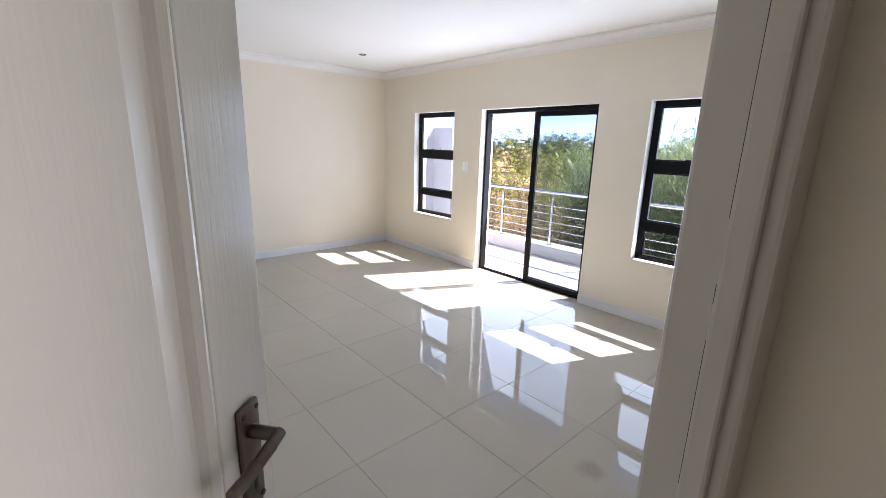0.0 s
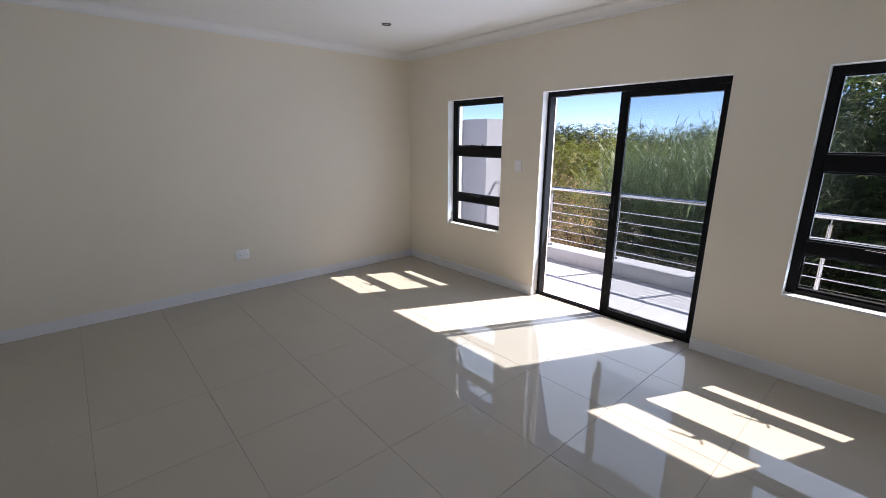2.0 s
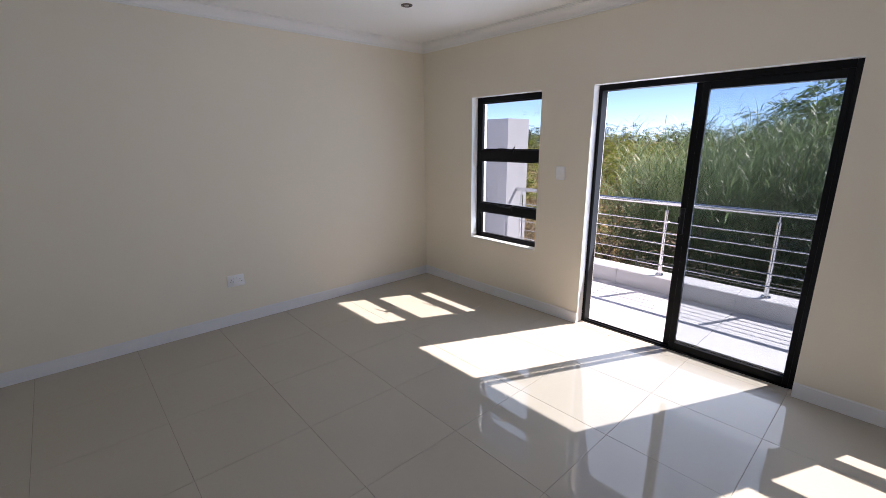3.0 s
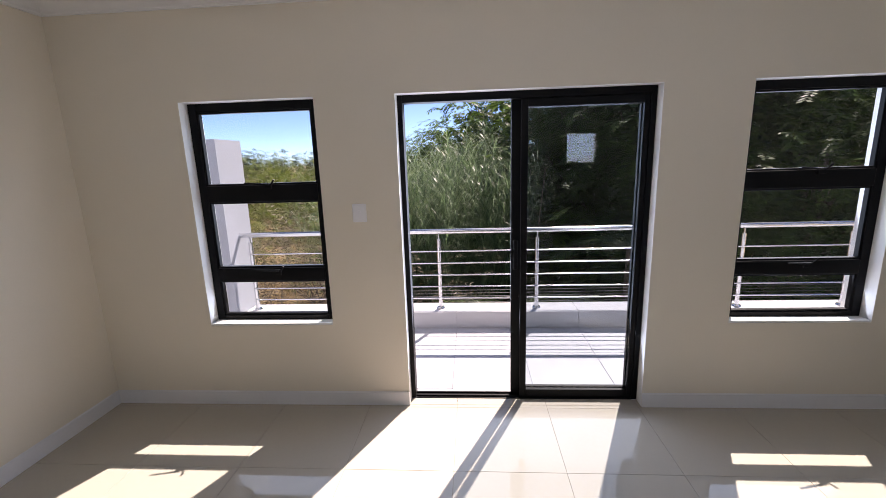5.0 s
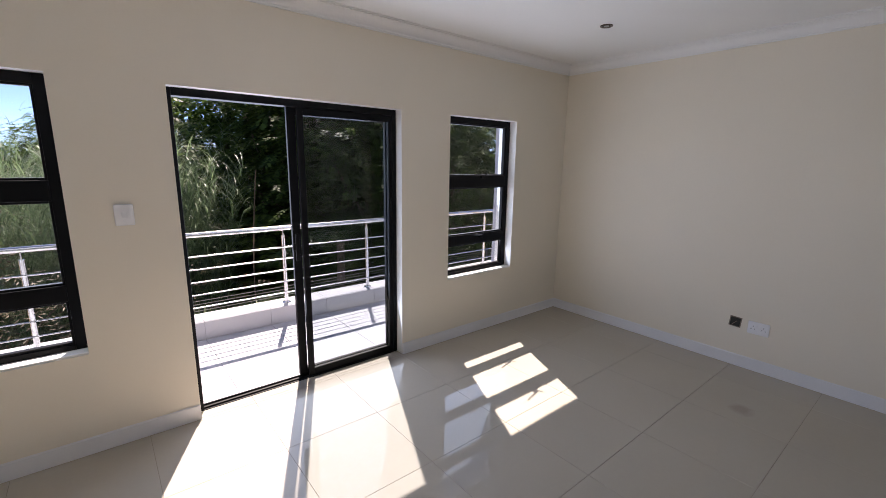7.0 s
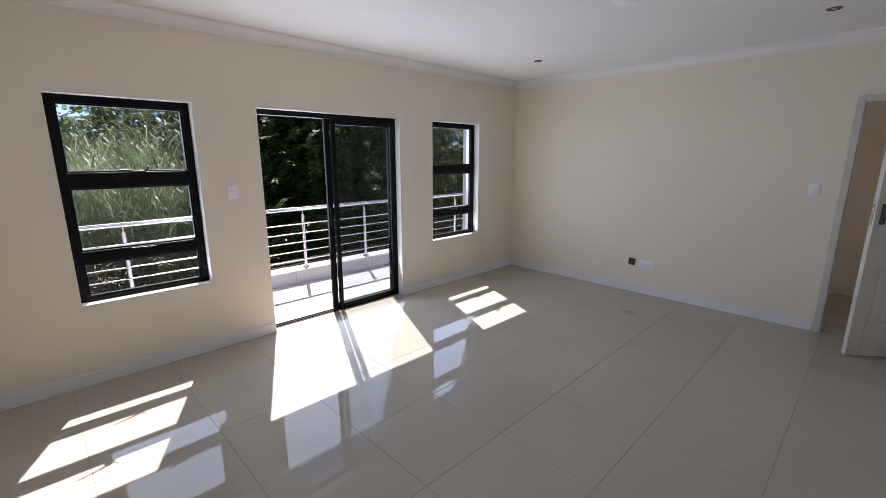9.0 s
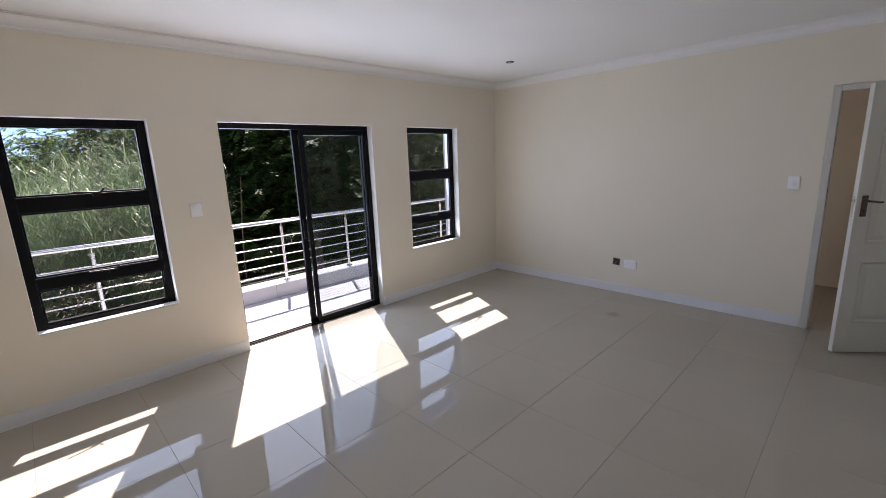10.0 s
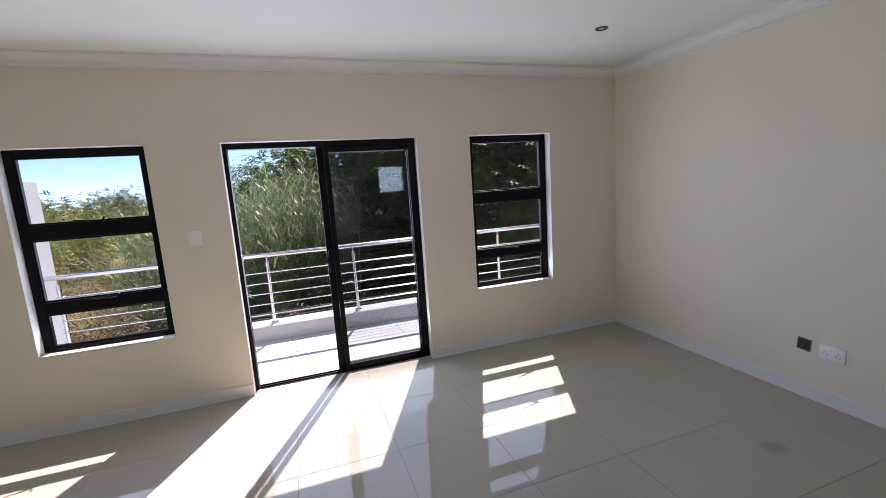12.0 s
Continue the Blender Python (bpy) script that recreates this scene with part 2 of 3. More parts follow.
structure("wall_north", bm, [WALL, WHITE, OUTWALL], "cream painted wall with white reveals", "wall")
structure("wall_west", box(XL - WT, XL, YB - WT, 0, -0.3, 3.0), WALL, "plain cream painted wall", "wall")
SD = (1.85, 2.7)
bm = bmesh.new()
add_box(bm, XL, SD[0], YB - WT, YB, -0.3, 3.0)
add_box(bm, SD[0], SD[1], YB - WT, YB, 2.06, 3.0)
add_box(bm, SD[1], XR, YB - WT, YB, -0.3, 3.0)
structure("wall_south", bm, WALL, "cream painted wall with an open doorway", "wall")
bm = bmesh.new()
add_box(bm, XR, XR + WT, E1, 0, -0.3, 3.0)
add_box(bm, XR, XR + WT, E0, E1, EH, 3.0)
add_box(bm, XR, XR + WT, YB - WT, E0, -0.3, 3.0)
structure("wall_east", bm, WALL, "cream painted wall with a doorway", "wall")
structure("ceiling", box(XL - WT, XR + WT, YB - WT, WT, H, H + 0.12), CEIL, "smooth white ceiling", "ceiling")
structure("roof_slab", box(XL - WT - 0.1, 5.8, -7.2, WT + 0.02, 3.0, 3.2), OUTWALL, "flat white roof slab", "roof")

# passage behind the entry door
PX = 5.35
# opening added in an unseen stretch of this wall, to hold a lamp
bm = bmesh.new()
add_box(bm, PX, PX + 0.2, -7.0, -3.1, -0.3, 3.0)
add_box(bm, PX, PX + 0.2, -3.1, -2.3, -0.3, 0.9)
add_box(bm, PX, PX + 0.2, -3.1, -2.3, 2.1, 3.0)
add_box(bm, PX, PX + 0.2, -2.3, -2.0, -0.3, 3.0)
structure("wall_passage_east", bm, WALL, "cream passage wall with an added unseen opening", "wall")
structure("wall_passage_north", box(XR + WT, PX, -2.2, -2.0, -0.3, 3.0), WALL, "plain cream passage wall", "wall")
structure("wall_passage_south", box(XR + WT, PX, -7.0, -6.8, -0.3, 3.0), WALL, "plain cream passage wall", "wall")
structure("wall_passage_west", box(XR, XR + WT, -7.0, YB - WT, -0.3, 3.0), WALL, "plain cream passage wall", "wall")
# added slab out of view, blocks sun through the passage opening
structure("sun_block_slab", box(PX + 0.12, PX + 1.4, -6.8, 0.2, H + 0.02, H + 0.14), CEIL, "plain white slab, added unseen to keep sun out", "eave")
structure("ceiling_passage", box(XR + WT, PX, -6.8, -2.2, H, H + 0.12), CEIL, "white passage ceiling", "ceiling")

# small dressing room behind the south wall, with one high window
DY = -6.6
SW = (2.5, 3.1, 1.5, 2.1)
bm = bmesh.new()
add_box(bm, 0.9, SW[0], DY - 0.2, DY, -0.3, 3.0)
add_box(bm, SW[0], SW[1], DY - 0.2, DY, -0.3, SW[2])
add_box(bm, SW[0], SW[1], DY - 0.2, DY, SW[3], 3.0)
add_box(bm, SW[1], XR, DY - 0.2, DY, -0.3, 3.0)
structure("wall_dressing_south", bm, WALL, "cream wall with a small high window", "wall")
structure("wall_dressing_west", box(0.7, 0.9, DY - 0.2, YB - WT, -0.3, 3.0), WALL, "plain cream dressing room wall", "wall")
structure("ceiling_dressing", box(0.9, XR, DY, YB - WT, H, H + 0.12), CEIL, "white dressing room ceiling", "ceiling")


def daylight(name, at, towards, w, h, watts, spread=180, color=(0.98, 0.98, 0.97)):
    """Sky light that enters by an opening."""
    data = bpy.data.lights.new(name, "AREA")
    data.shape, data.size, data.size_y, data.energy, data.color = "RECTANGLE", w, h, watts, color
    data.spread = radians(spread)
    ob = new(name, data)
    ob.matrix_world = look(at, towards)


SKY_BLUE = (0.6, 0.78, 1.0)
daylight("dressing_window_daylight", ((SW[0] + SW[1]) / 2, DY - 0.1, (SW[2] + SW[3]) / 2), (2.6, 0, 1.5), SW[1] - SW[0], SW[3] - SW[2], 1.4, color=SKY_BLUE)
daylight("window_daylight", (sum(WIN_1) / 2, WT + 0.02, (SILL + HEAD) / 2), (sum(WIN_1) / 2, -3, 2.3), 0.84, 1.44, 2.4, 170, color=SKY_BLUE)
daylight("window_daylight", (sum(WIN_2) / 2, WT + 0.02, (SILL + HEAD) / 2), (sum(WIN_2) / 2, -3, 2.3), 0.84, 1.44, 2.4, 170, color=SKY_BLUE)
daylight("door_daylight", (sum(DOOR) / 2, WT + 0.02, 1.03), (sum(DOOR) / 2, -3, 2.0), 1.54, 2.0, 5.8, 170, color=SKY_BLUE)
# added lamp in a made-up opening, beamed at the door leaf to brighten it
daylight("added_passage_lamp", (PX + 0.1, -2.7, 1.5), (3.4, -4.1, 1.3), 0.8, 1.2, 0.55, 75)

# baseboards
BH, BT = 0.1, 0.014


def baseboard(name, x0, x1, y0, y1):
    bm = box(x0, x1, y0, y1, 0.0, BH)
    top = [e for e in bm.edges if all(v.co.z > BH - 0.001 for v in e.verts)]
    bmesh.ops.bevel(bm, geom=top, offset=0.005, segments=2, affect="EDGES")
    structure(name, bm, TRIM, "white painted skirting board", "baseboard")


baseboard("baseboard_north_1", XL, DOOR[0] - 0.001, -BT, -0.0005)
baseboard("baseboard_north_2", DOOR[1] + 0.001, XR, -BT, -0.0005)
baseboard("baseboard_west", XL + 0.0005, XL + BT, YB, -BT - 0.0005)
baseboard("baseboard_east", XR - BT, XR - 0.0005, E1 + 0.012, -BT - 0.0005)
baseboard("baseboard_south", XL + BT, SD[0], YB + 0.0005, YB + BT)


# cornice: stepped cove that runs round the room
def cornice():
    prof = [(0.0, -0.085), (0.012, -0.085), (0.012, -0.075), (0.018, -0.07)]
    for k in range(7):
        a = radians(90 * k / 6)
        prof.append((0.018 + 0.052 * (1 - math.cos(a)), -0.07 + 0.052 * math.sin(a)))
    prof += [(0.075, -0.014), (0.088, -0.014), (0.088, -0.006), (0.1, -0.006), (0.1, 0.0)]
    ring = [(XL, YB, 1, 1), (XR, YB, -1, 1), (XR, 0, -1, -1), (XL, 0, 1, -1)]
    bm = bmesh.new()
    rows = [[bm.verts.new((cx + sx * d, cy + sy * d, H + z)) for cx, cy, sx, sy in ring] for d, z in prof]
    for a, b in zip(rows, rows[1:]):
        for i in range(4):
            j = (i + 1) % 4
            bm.faces.new((a[i], a[j], b[j], b[i]))
    bmesh.ops.recalc_face_normals(bm, faces=bm.faces)
    structure("cornice", bm, CEIL, "white stepped plaster cornice", "cornice")


cornice()


# ---- windows ----
FY0, FY1 = 0.085, 0.135


def bar(bm, x0, x1, z0, z1, y0=FY0, y1=FY1, bevel=0.003):
    add_box(bm, x0, x1, y0, y1, z0, z1, bevel)


def window(name, x0, x1):
    w = thing(name, "black aluminium window in three lights with clear glass", "window", "bedroom windows", "structure", ((x0 + x1) / 2, FY0, SILL))
    o = Vector(w.location)

    def put(nm, bm, mat, label="", parent=w):
        bmesh.ops.translate(bm, verts=bm.verts, vec=-o)
        return part(nm, bm, mat, parent, label)
    f = 0.052
    bm = bmesh.new()
    bar(bm, x0, x0 + f, SILL, HEAD)
    bar(bm, x1 - f, x1, SILL, HEAD)
    bar(bm, x0 + f, x1 - f, HEAD - f, HEAD)
    bar(bm, x0 + f, x1 - f, SILL, SILL + 0.042)
    put("window_frame", bm, BLACK)
    z_low, z_up = (0.875, 0.965), (1.415, 1.522)
    for za, zb in (z_low, z_up):
        put("transom", box(x0 + f, x1 - f, FY0 - 0.004, FY1, za, zb, bevel=0.004), BLACK)
    lights = ((SILL + 0.042, z_low[0]), (z_low[1], z_up[0]), (z_up[1], HEAD - f))
    for i, (za, zb) in enumerate(lights):
        g = 0.012
        bm = bmesh.new()
        for a in ((x0 + f, x0 + f + g, za, zb), (x1 - f - g, x1 - f, za, zb), (x0 + f + g, x1 - f - g, za, za + g), (x0 + f + g, x1 - f - g, zb - g, zb)):
            add_box(bm, a[0], a[1], FY0 + 0.008, FY1 - 0.008, a[2], a[3], 0.002)
        put("glazing_bead" if i == 1 else "sash", bm, BLACK)
        p = put("pane", box(x0 + f + 0.006, x1 - f - 0.006, 0.108, 0.112, za + 0.006, zb - 0.006), GLASS)
    xm = (x0 + x1) / 2
    for z in (z_up[1] + 0.004, z_low[0] + 0.075):
        bm = bmesh.new()
        add_box(bm, xm + 0.03, xm + 0.075, FY0 - 0.022, FY0 - 0.004, z - 0.03, z + 0.005, 0.003)
        add_rod(bm, (xm + 0.06, FY0 - 0.024, z), (xm - 0.085, FY0 - 0.05, z + 0.012), 0.007, 8, 0.005)
        add_rod(bm, (xm + 0.075, FY0 - 0.022, z - 0.002), (xm + 0.1, FY0 - 0.03, z + 0.03), 0.006, 8)
        put("handle", bm, BLACK, "black lever window handle")
    put("window_sill", box(x0 + 0.001, x1 - 0.001, 0.004, FY0 - 0.002, SILL + 0.0005, SILL + 0.012, bevel=0.003), WHITE, "white painted inner sill")
    return w


window("window_1", *WIN_1)
window("window_2", *WIN_2)


def sliding_door():
    d = thing("door_1", "black aluminium sliding door, slid half open to the balcony", "sliding door", "", "structure", (DOOR[0], FY0, 0))
    o = Vector(d.location)

    def put(nm, bm, mat, label="", parent=d):
        bmesh.ops.translate(bm, verts=bm.verts, vec=-o)
        return part(nm, bm, mat, parent, label)
    x0, x1 = DOOR
    bm = bmesh.new()
    bar(bm, x0, x0 + 0.03, 0, HEAD, 0.08, 0.17)
    bar(bm, x1 - 0.035, x1, 0, HEAD, 0.08, 0.17)
    bar(bm, x0 + 0.03, x1 - 0.035, HEAD - 0.045, HEAD, 0.08, 0.17)
    put("outer_frame", bm, BLACK)
    bm = bmesh.new()
    add_box(bm, x0 + 0.03, x1 - 0.035, 0.08, 0.17, -0.03, 0.004, 0.002)
    for y in (0.098, 0.14):
        add_box(bm, x0 + 0.03, x1 - 0.035, y, y + 0.006, 0.004, 0.014)
    put("track", bm, BLACK)
    for nm, a, b, y, s, mat in (("sliding_panel", 0.7, 1.512, 0.132, 0.06, INNER), ("fixed_panel", 0.757, 1.515, 0.088, 0.042, TINTED)):
        z0, z1 = 0.016, HEAD - 0.046
        bm = bmesh.new()
        bar(bm, a, a + s, z0, z1, y, y + 0.03)
        bar(bm, b - 0.032, b, z0, z1, y, y + 0.03)
        bar(bm, a + s, b - 0.032, z1 - 0.05, z1, y, y + 0.03)
        bar(bm, a + s, b - 0.032, z0, z0 + 0.05, y, y + 0.03)
        pn = put(nm, bm, BLACK)
        g = box(a + s - 0.006, b - 0.032 + 0.006, y + 0.012, y + 0.017, z0 + 0.044, z1 - 0.044)
        gl = put("pane", g, mat, "grey tinted glass" if mat is TINTED else "", pn)
        if nm == "sliding_panel":
            put("pull_handle", box(a + 0.012, a + 0.04, y - 0.022, y + 0.001, 0.92, 1.12, bevel=0.006), BLACK, "black recessed pull", pn)
            put("lock_block", box(a - 0.006, a + 0.03, y - 0.012, y - 0.0005, 1.0, 1.05, bevel=0.003), BLACK, "", pn)
    return d


sliding_door()


# ---- entry door ----
def entry_door():
    fr = thing("door_2_frame", "white painted timber door frame, chipped along its edge", "door frame", "", "structure", (XR, E1, 0))
    o = Vector(fr.location)

    def put(nm, bm, mat, label="", parent=fr, base=o):
        bmesh.ops.translate(bm, verts=bm.verts, vec=-base)
        return part(nm, bm, mat, parent, label, smooth=False)
    xa, xs, xb = XR - 0.023, XR + 0.011, XR + 0.042
    for nm, ya, yb, sy in (("jamb", E1 - 0.055, E1, -1), ("jamb", E0, E0 + 0.05, 1)):
        bm = bmesh.new()
        add_box(bm, xa, xb, ya, yb, 0, EH, 0.004)
        if sy < 0:
            add_box(bm, xs, xb - 0.012, ya - 0.009, ya + 0.001, 0, EH - 0.05, 0.003)
        else:
            add_box(bm, XR + 0.03, xb - 0.002, yb - 0.001, yb + 0.01, 0, EH - 0.05, 0.003)
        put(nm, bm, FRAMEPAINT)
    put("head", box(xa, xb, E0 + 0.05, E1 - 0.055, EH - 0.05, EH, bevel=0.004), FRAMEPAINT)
    for za, zb in ((1.34, 1.47), (1.5, 1.515), (1.565, 1.72), (1.8, 1.83)):
        put("crack", box(xs - 0.0016, xs - 0.0002, E1 - 0.0565, E1 - 0.0545, za, zb), DARK, "open joint beside the door stop")
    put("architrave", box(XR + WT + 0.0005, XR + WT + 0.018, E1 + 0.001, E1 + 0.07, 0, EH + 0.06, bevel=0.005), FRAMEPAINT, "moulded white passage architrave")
    put("strike_plate", box(xa + 0.016, xs - 0.003, E1 - 0.0575, E1 - 0.0545, 1.12, 1.28, bevel=0.0008), BRONZE, "worn metal strike plate")

    # leaf: local x runs along the leaf from the hinge, local y through its thickness, towards the room is negative
    W, T, Z0, Z1 = 0.765, 0.04, 0.012, 2.075
    leaf = thing("door_2", "white gloss panelled door standing ajar, bronze lever handle", "door", "", "structure", (XR + 0.006, -4.395, 0))
    leaf.rotation_euler = (0, 0, radians(90 + LEAF_ANGLE))

    def bodyslab():
        bm = bmesh.new()
        st, rails = 0.105, ((Z0, 0.26), (0.77, 0.905), (Z1 - 0.13, Z1))
        add_box(bm, 0, st, -T / 2, T / 2, Z0, Z1, 0.003)
        add_box(bm, W - st, W, -T / 2, T / 2, Z0, Z1, 0.003)
        for za, zb in rails:
            add_box(bm, st, W - st, -T / 2 + 0.0003, T / 2 - 0.0003, za, zb)
        return bm, st
    bm, st = bodyslab()
    part("stiles_and_rails", bm, DOORPAINT, leaf)

    def panel(x0, x1, z0, z1):
        bm = bmesh.new()
        for side in (-1, 1):
            loops = []
            for inset, depth in ((0.0, T / 2 - 0.0006), (0.008, T / 2 + 0.003), (0.018, T / 2 - 0.001), (0.026, T / 2 - 0.009), (0.034, T / 2 - 0.009), (0.06, T / 2 - 0.003)):
                loops.append([bm.verts.new((x, side * depth, z)) for x, z in ((x0 + inset, z0 + inset), (x1 - inset, z0 + inset), (x1 - inset, z1 - inset), (x0 + inset, z1 - inset))])
            for a, b in zip(loops, loops[1:]):
                for i in range(4):
                    j = (i + 1) % 4
                    bm.faces.new((a[i], a[j], b[j], b[i]))
            bm.faces.new(loops[-1])
        bmesh.ops.recalc_face_normals(bm, faces=bm.faces)
        return bm
    for z0, z1 in ((0.26, 0.77), (0.905, Z1 - 0.13)):
        part("panel", panel(st, W - st, z0, z1), DOORPAINT, leaf, "raised door panel")
    for side in (-1, 1):
        y = side * T / 2
        hx = W - 0.055
        bm = box(hx - 0.021, hx + 0.021, min(y, y + side * 0.009), max(y, y + side * 0.009), 1.115, 1.275, bevel=0.004)
        plate = part("handle_plate", bm, BRONZE, leaf, "antique bronze back plate", smooth=True)
        bm = bmesh.new()
        add_rod(bm, (hx, y + side * 0.008, 1.235), (hx, y + side * 0.046, 1.235), 0.0095, 12)
        pts = [(hx + 0.004, 0.046, 1.235), (hx - 0.02, 0.048, 1.234), (hx - 0.05, 0.047, 1.230), (hx - 0.074, 0.044, 1.225), (hx - 0.094, 0.043, 1.226)]
        for (ax, ay, az), (bx, by, bz) in zip(pts, pts[1:]):
            add_rod(bm, (ax, y + side * ay, az), (bx, y + side * by, bz), 0.0085, 12, 0.0078)
        part("lever", bm, BRONZE, plate, "curved bronze lever", smooth=True)
        bm = bmesh.new()
        for dx, dz in ((-0.014, 1.264), (0.014, 1.264), (-0.014, 1.126), (0.014, 1.126)):
            add_rod(bm, (hx + dx, y + side * 0.0085, dz), (hx + dx, y + side * 0.0102, dz), 0.0038, 8)
        add_rod(bm, (hx, y + side * 0.0085, 1.162), (hx, y + side * 0.0098, 1.162), 0.006, 10)
        add_box(bm, hx - 0.003, hx + 0.003, min(y + side * 0.0085, y + side * 0.0098), max(y + side * 0.0085, y + side * 0.0098), 1.145, 1.162)
        part("screws_and_keyhole", bm, DARK, plate)
    part("lock_edge_plate", box(W - 0.0005, W + 0.0015, -0.011, 0.011, 1.110, 1.270, bevel=0.0006), CHROME, leaf, "steel lock face plate")
    part("latch_bolt", box(W + 0.001, W + 0.011, -0.006, 0.006, 1.225, 1.245, bevel=0.002), CHROME, leaf)
    for z in (0.25, 1.0, 1.8):
        part("hinge", rod((-0.004, -T / 2 - 0.004, z), (-0.004, -T / 2 - 0.004, z + 0.1), 0.006, 8), CHROME, leaf)


LEAF_ANGLE = 40.0
entry_door()


# ---- electrical fittings ----
def switch(name, m, label):
    """Rocker switch; local x across, z up, -y off the wall."""
    t = thing(name, label, "light switch", "light switches")
    part("plate", box(-0.044, 0.044, -0.009, 0, -0.058, 0.058, bevel=0.007), PLASTIC, t, smooth=True)
    part("rocker", box(-0.011, 0.011, -0.014, -0.008, -0.018, 0.018, bevel=0.003), PLASTIC, t, smooth=True)
    t.matrix_world = m
    return t


def socket(name, m, label):
    t = thing(name, label, "wall socket", "wall sockets")
    part("plate", box(-0.073, 0.073, -0.01, 0, -0.052, 0.052, bevel=0.006), PLASTIC, t, smooth=True)
    for cx in (-0.036, 0.036):
        bm = bmesh.new()
        for dx, dz, w, h in ((0, 0.013, 0.004, 0.009), (-0.012, -0.008, 0.008, 0.004), (0.012, -0.008, 0.008, 0.004)):
            add_box(bm, cx + dx - w / 2, cx + dx + w / 2, -0.0106, -0.0095, dz - h / 2, dz + h / 2)
        part("pin_holes", bm, DARK, t, "dark socket holes")
        part("rocker", box(cx * 0.35 - 0.006, cx * 0.35 + 0.006, -0.013, -0.0085, 0.014, 0.034, bevel=0.002), PLASTIC, t)
    t.matrix_world = m
    return t


switch("light_switch", pose(-0.259, 0, 1.335), "white plastic light switch on the cream wall")
switch("light_switch", pose(XR, -3.39, 1.332, 0, 0, -90), "white plastic light switch beside the entry door")
socket("wall_socket", pose(XL, -2.245, 0.408, 0, 0, 90), "white double wall socket above the skirting")
socket("wall_socket", pose(XR, -1.99, 0.36, 0, 0, -90), "white double wall socket beside an empty box")

t = thing("open_wall_box", "empty recessed socket box without its cover plate", "socket box")
bm = bmesh.new()
for a in ((-0.043, 0.043, -0.003, 0.0, 0.036, 0.043), (-0.043, 0.043, -0.003, 0.0, -0.043, -0.036), (-0.043, -0.036, -0.003, 0.0, -0.036, 0.036), (0.036, 0.043, -0.003, 0.0, -0.036, 0.036)):
    add_box(bm, *a)
part("rim", bm, BRICKIN, t, "rough broken plaster edge")
part("box_back", box(-0.036, 0.036, -0.0012, -0.0004, -0.036, 0.036), DARK, t)
part("loose_wires", rod((-0.02, -0.004, -0.03), (0.012, -0.012, 0.01), 0.0025, 8), BRICKIN, t)
t.matrix_world = pose(XR, -1.825, 0.373, 0, 4, -90)


def downlight(x, y):
    t = thing("downlight", "recessed round ceiling downlight, switched off", "downlight", "ceiling downlights", at=(x, y, H))
    bm = bmesh.new()
    rows = []
    for r, z in ((0.046, 0.0), (0.044, -0.006), (0.036, -0.007), (0.032, -0.003), (0.03, -0.001)):
        rows.append([bm.verts.new((r * math.cos(a), r * math.sin(a), z)) for a in (2 * math.pi * k / 28 for k in range(28))])
    for a, b in zip(rows, rows[1:]):
        for i in range(28):
            j = (i + 1) % 28
            bm.faces.new((a[i], a[j], b[j], b[i]))
    bmesh.ops.recalc_face_normals(bm, faces=bm.faces)
    part("ring", bm, BRONZE, t, "dark metal ring", smooth=True)
    part("bulb", rod((0, 0, -0.0015), (0, 0, -0.003), 0.029, 24), DARK, t, "dark unlit lamp")
    part("bulb_face", rod((0, 0, -0.003), (0, 0, -0.0055), 0.019, 16), LENS, t)
    return t


for x, y in ((-1.07, -1.03), (2.69, -1.0), (2.73, -3.4), (-1.1, -3.4)):
    downlight(x, y)


# shallow white half-dome on a flat ring under the ceiling
lamp = thing("ceiling_lamp", "shallow white dome on the ceiling", "ceiling lamp", at=(1.36, -2.55, H))
dome = bmesh.new()
bmesh.ops.create_uvsphere(dome, u_segments=32, v_segments=16, radius=0.13)
bmesh.ops.delete(dome, geom=[v for v in dome.verts if v.co.z > 0.001], context="VERTS")
bmesh.ops.scale(dome, vec=(1, 1, 0.45), verts=dome.verts)
bmesh.ops.translate(dome, vec=(0, 0, -0.018), verts=dome.verts)
part("dome", dome, PLASTIC, lamp, smooth=True)
part("base_ring", rod((0, 0, 0), (0, 0, -0.02), 0.14, 32), PLASTIC, lamp, smooth=True)


# ---- balcony ----
BX0, BX1 = -2.44, 5.4
structure("balcony_slab", box(BX0, BX1, WT, 1.75, -0.3, BAL_Z - 0.012), OUTGROUT, "concrete balcony slab with pale joints", "slab")
structure("balcony_upstand", box(-1.93, BX1, Y_OUT + 0.008, 1.66, -0.3, 0.142), OUTGROUT, "low balcony upstand", "upstand")
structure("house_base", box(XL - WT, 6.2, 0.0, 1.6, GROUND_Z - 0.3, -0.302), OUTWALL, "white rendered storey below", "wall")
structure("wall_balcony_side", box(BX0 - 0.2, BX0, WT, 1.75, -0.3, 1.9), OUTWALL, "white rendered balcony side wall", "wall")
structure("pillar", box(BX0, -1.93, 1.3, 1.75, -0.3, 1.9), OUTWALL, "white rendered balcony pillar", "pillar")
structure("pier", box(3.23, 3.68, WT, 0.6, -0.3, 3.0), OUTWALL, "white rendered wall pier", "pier")


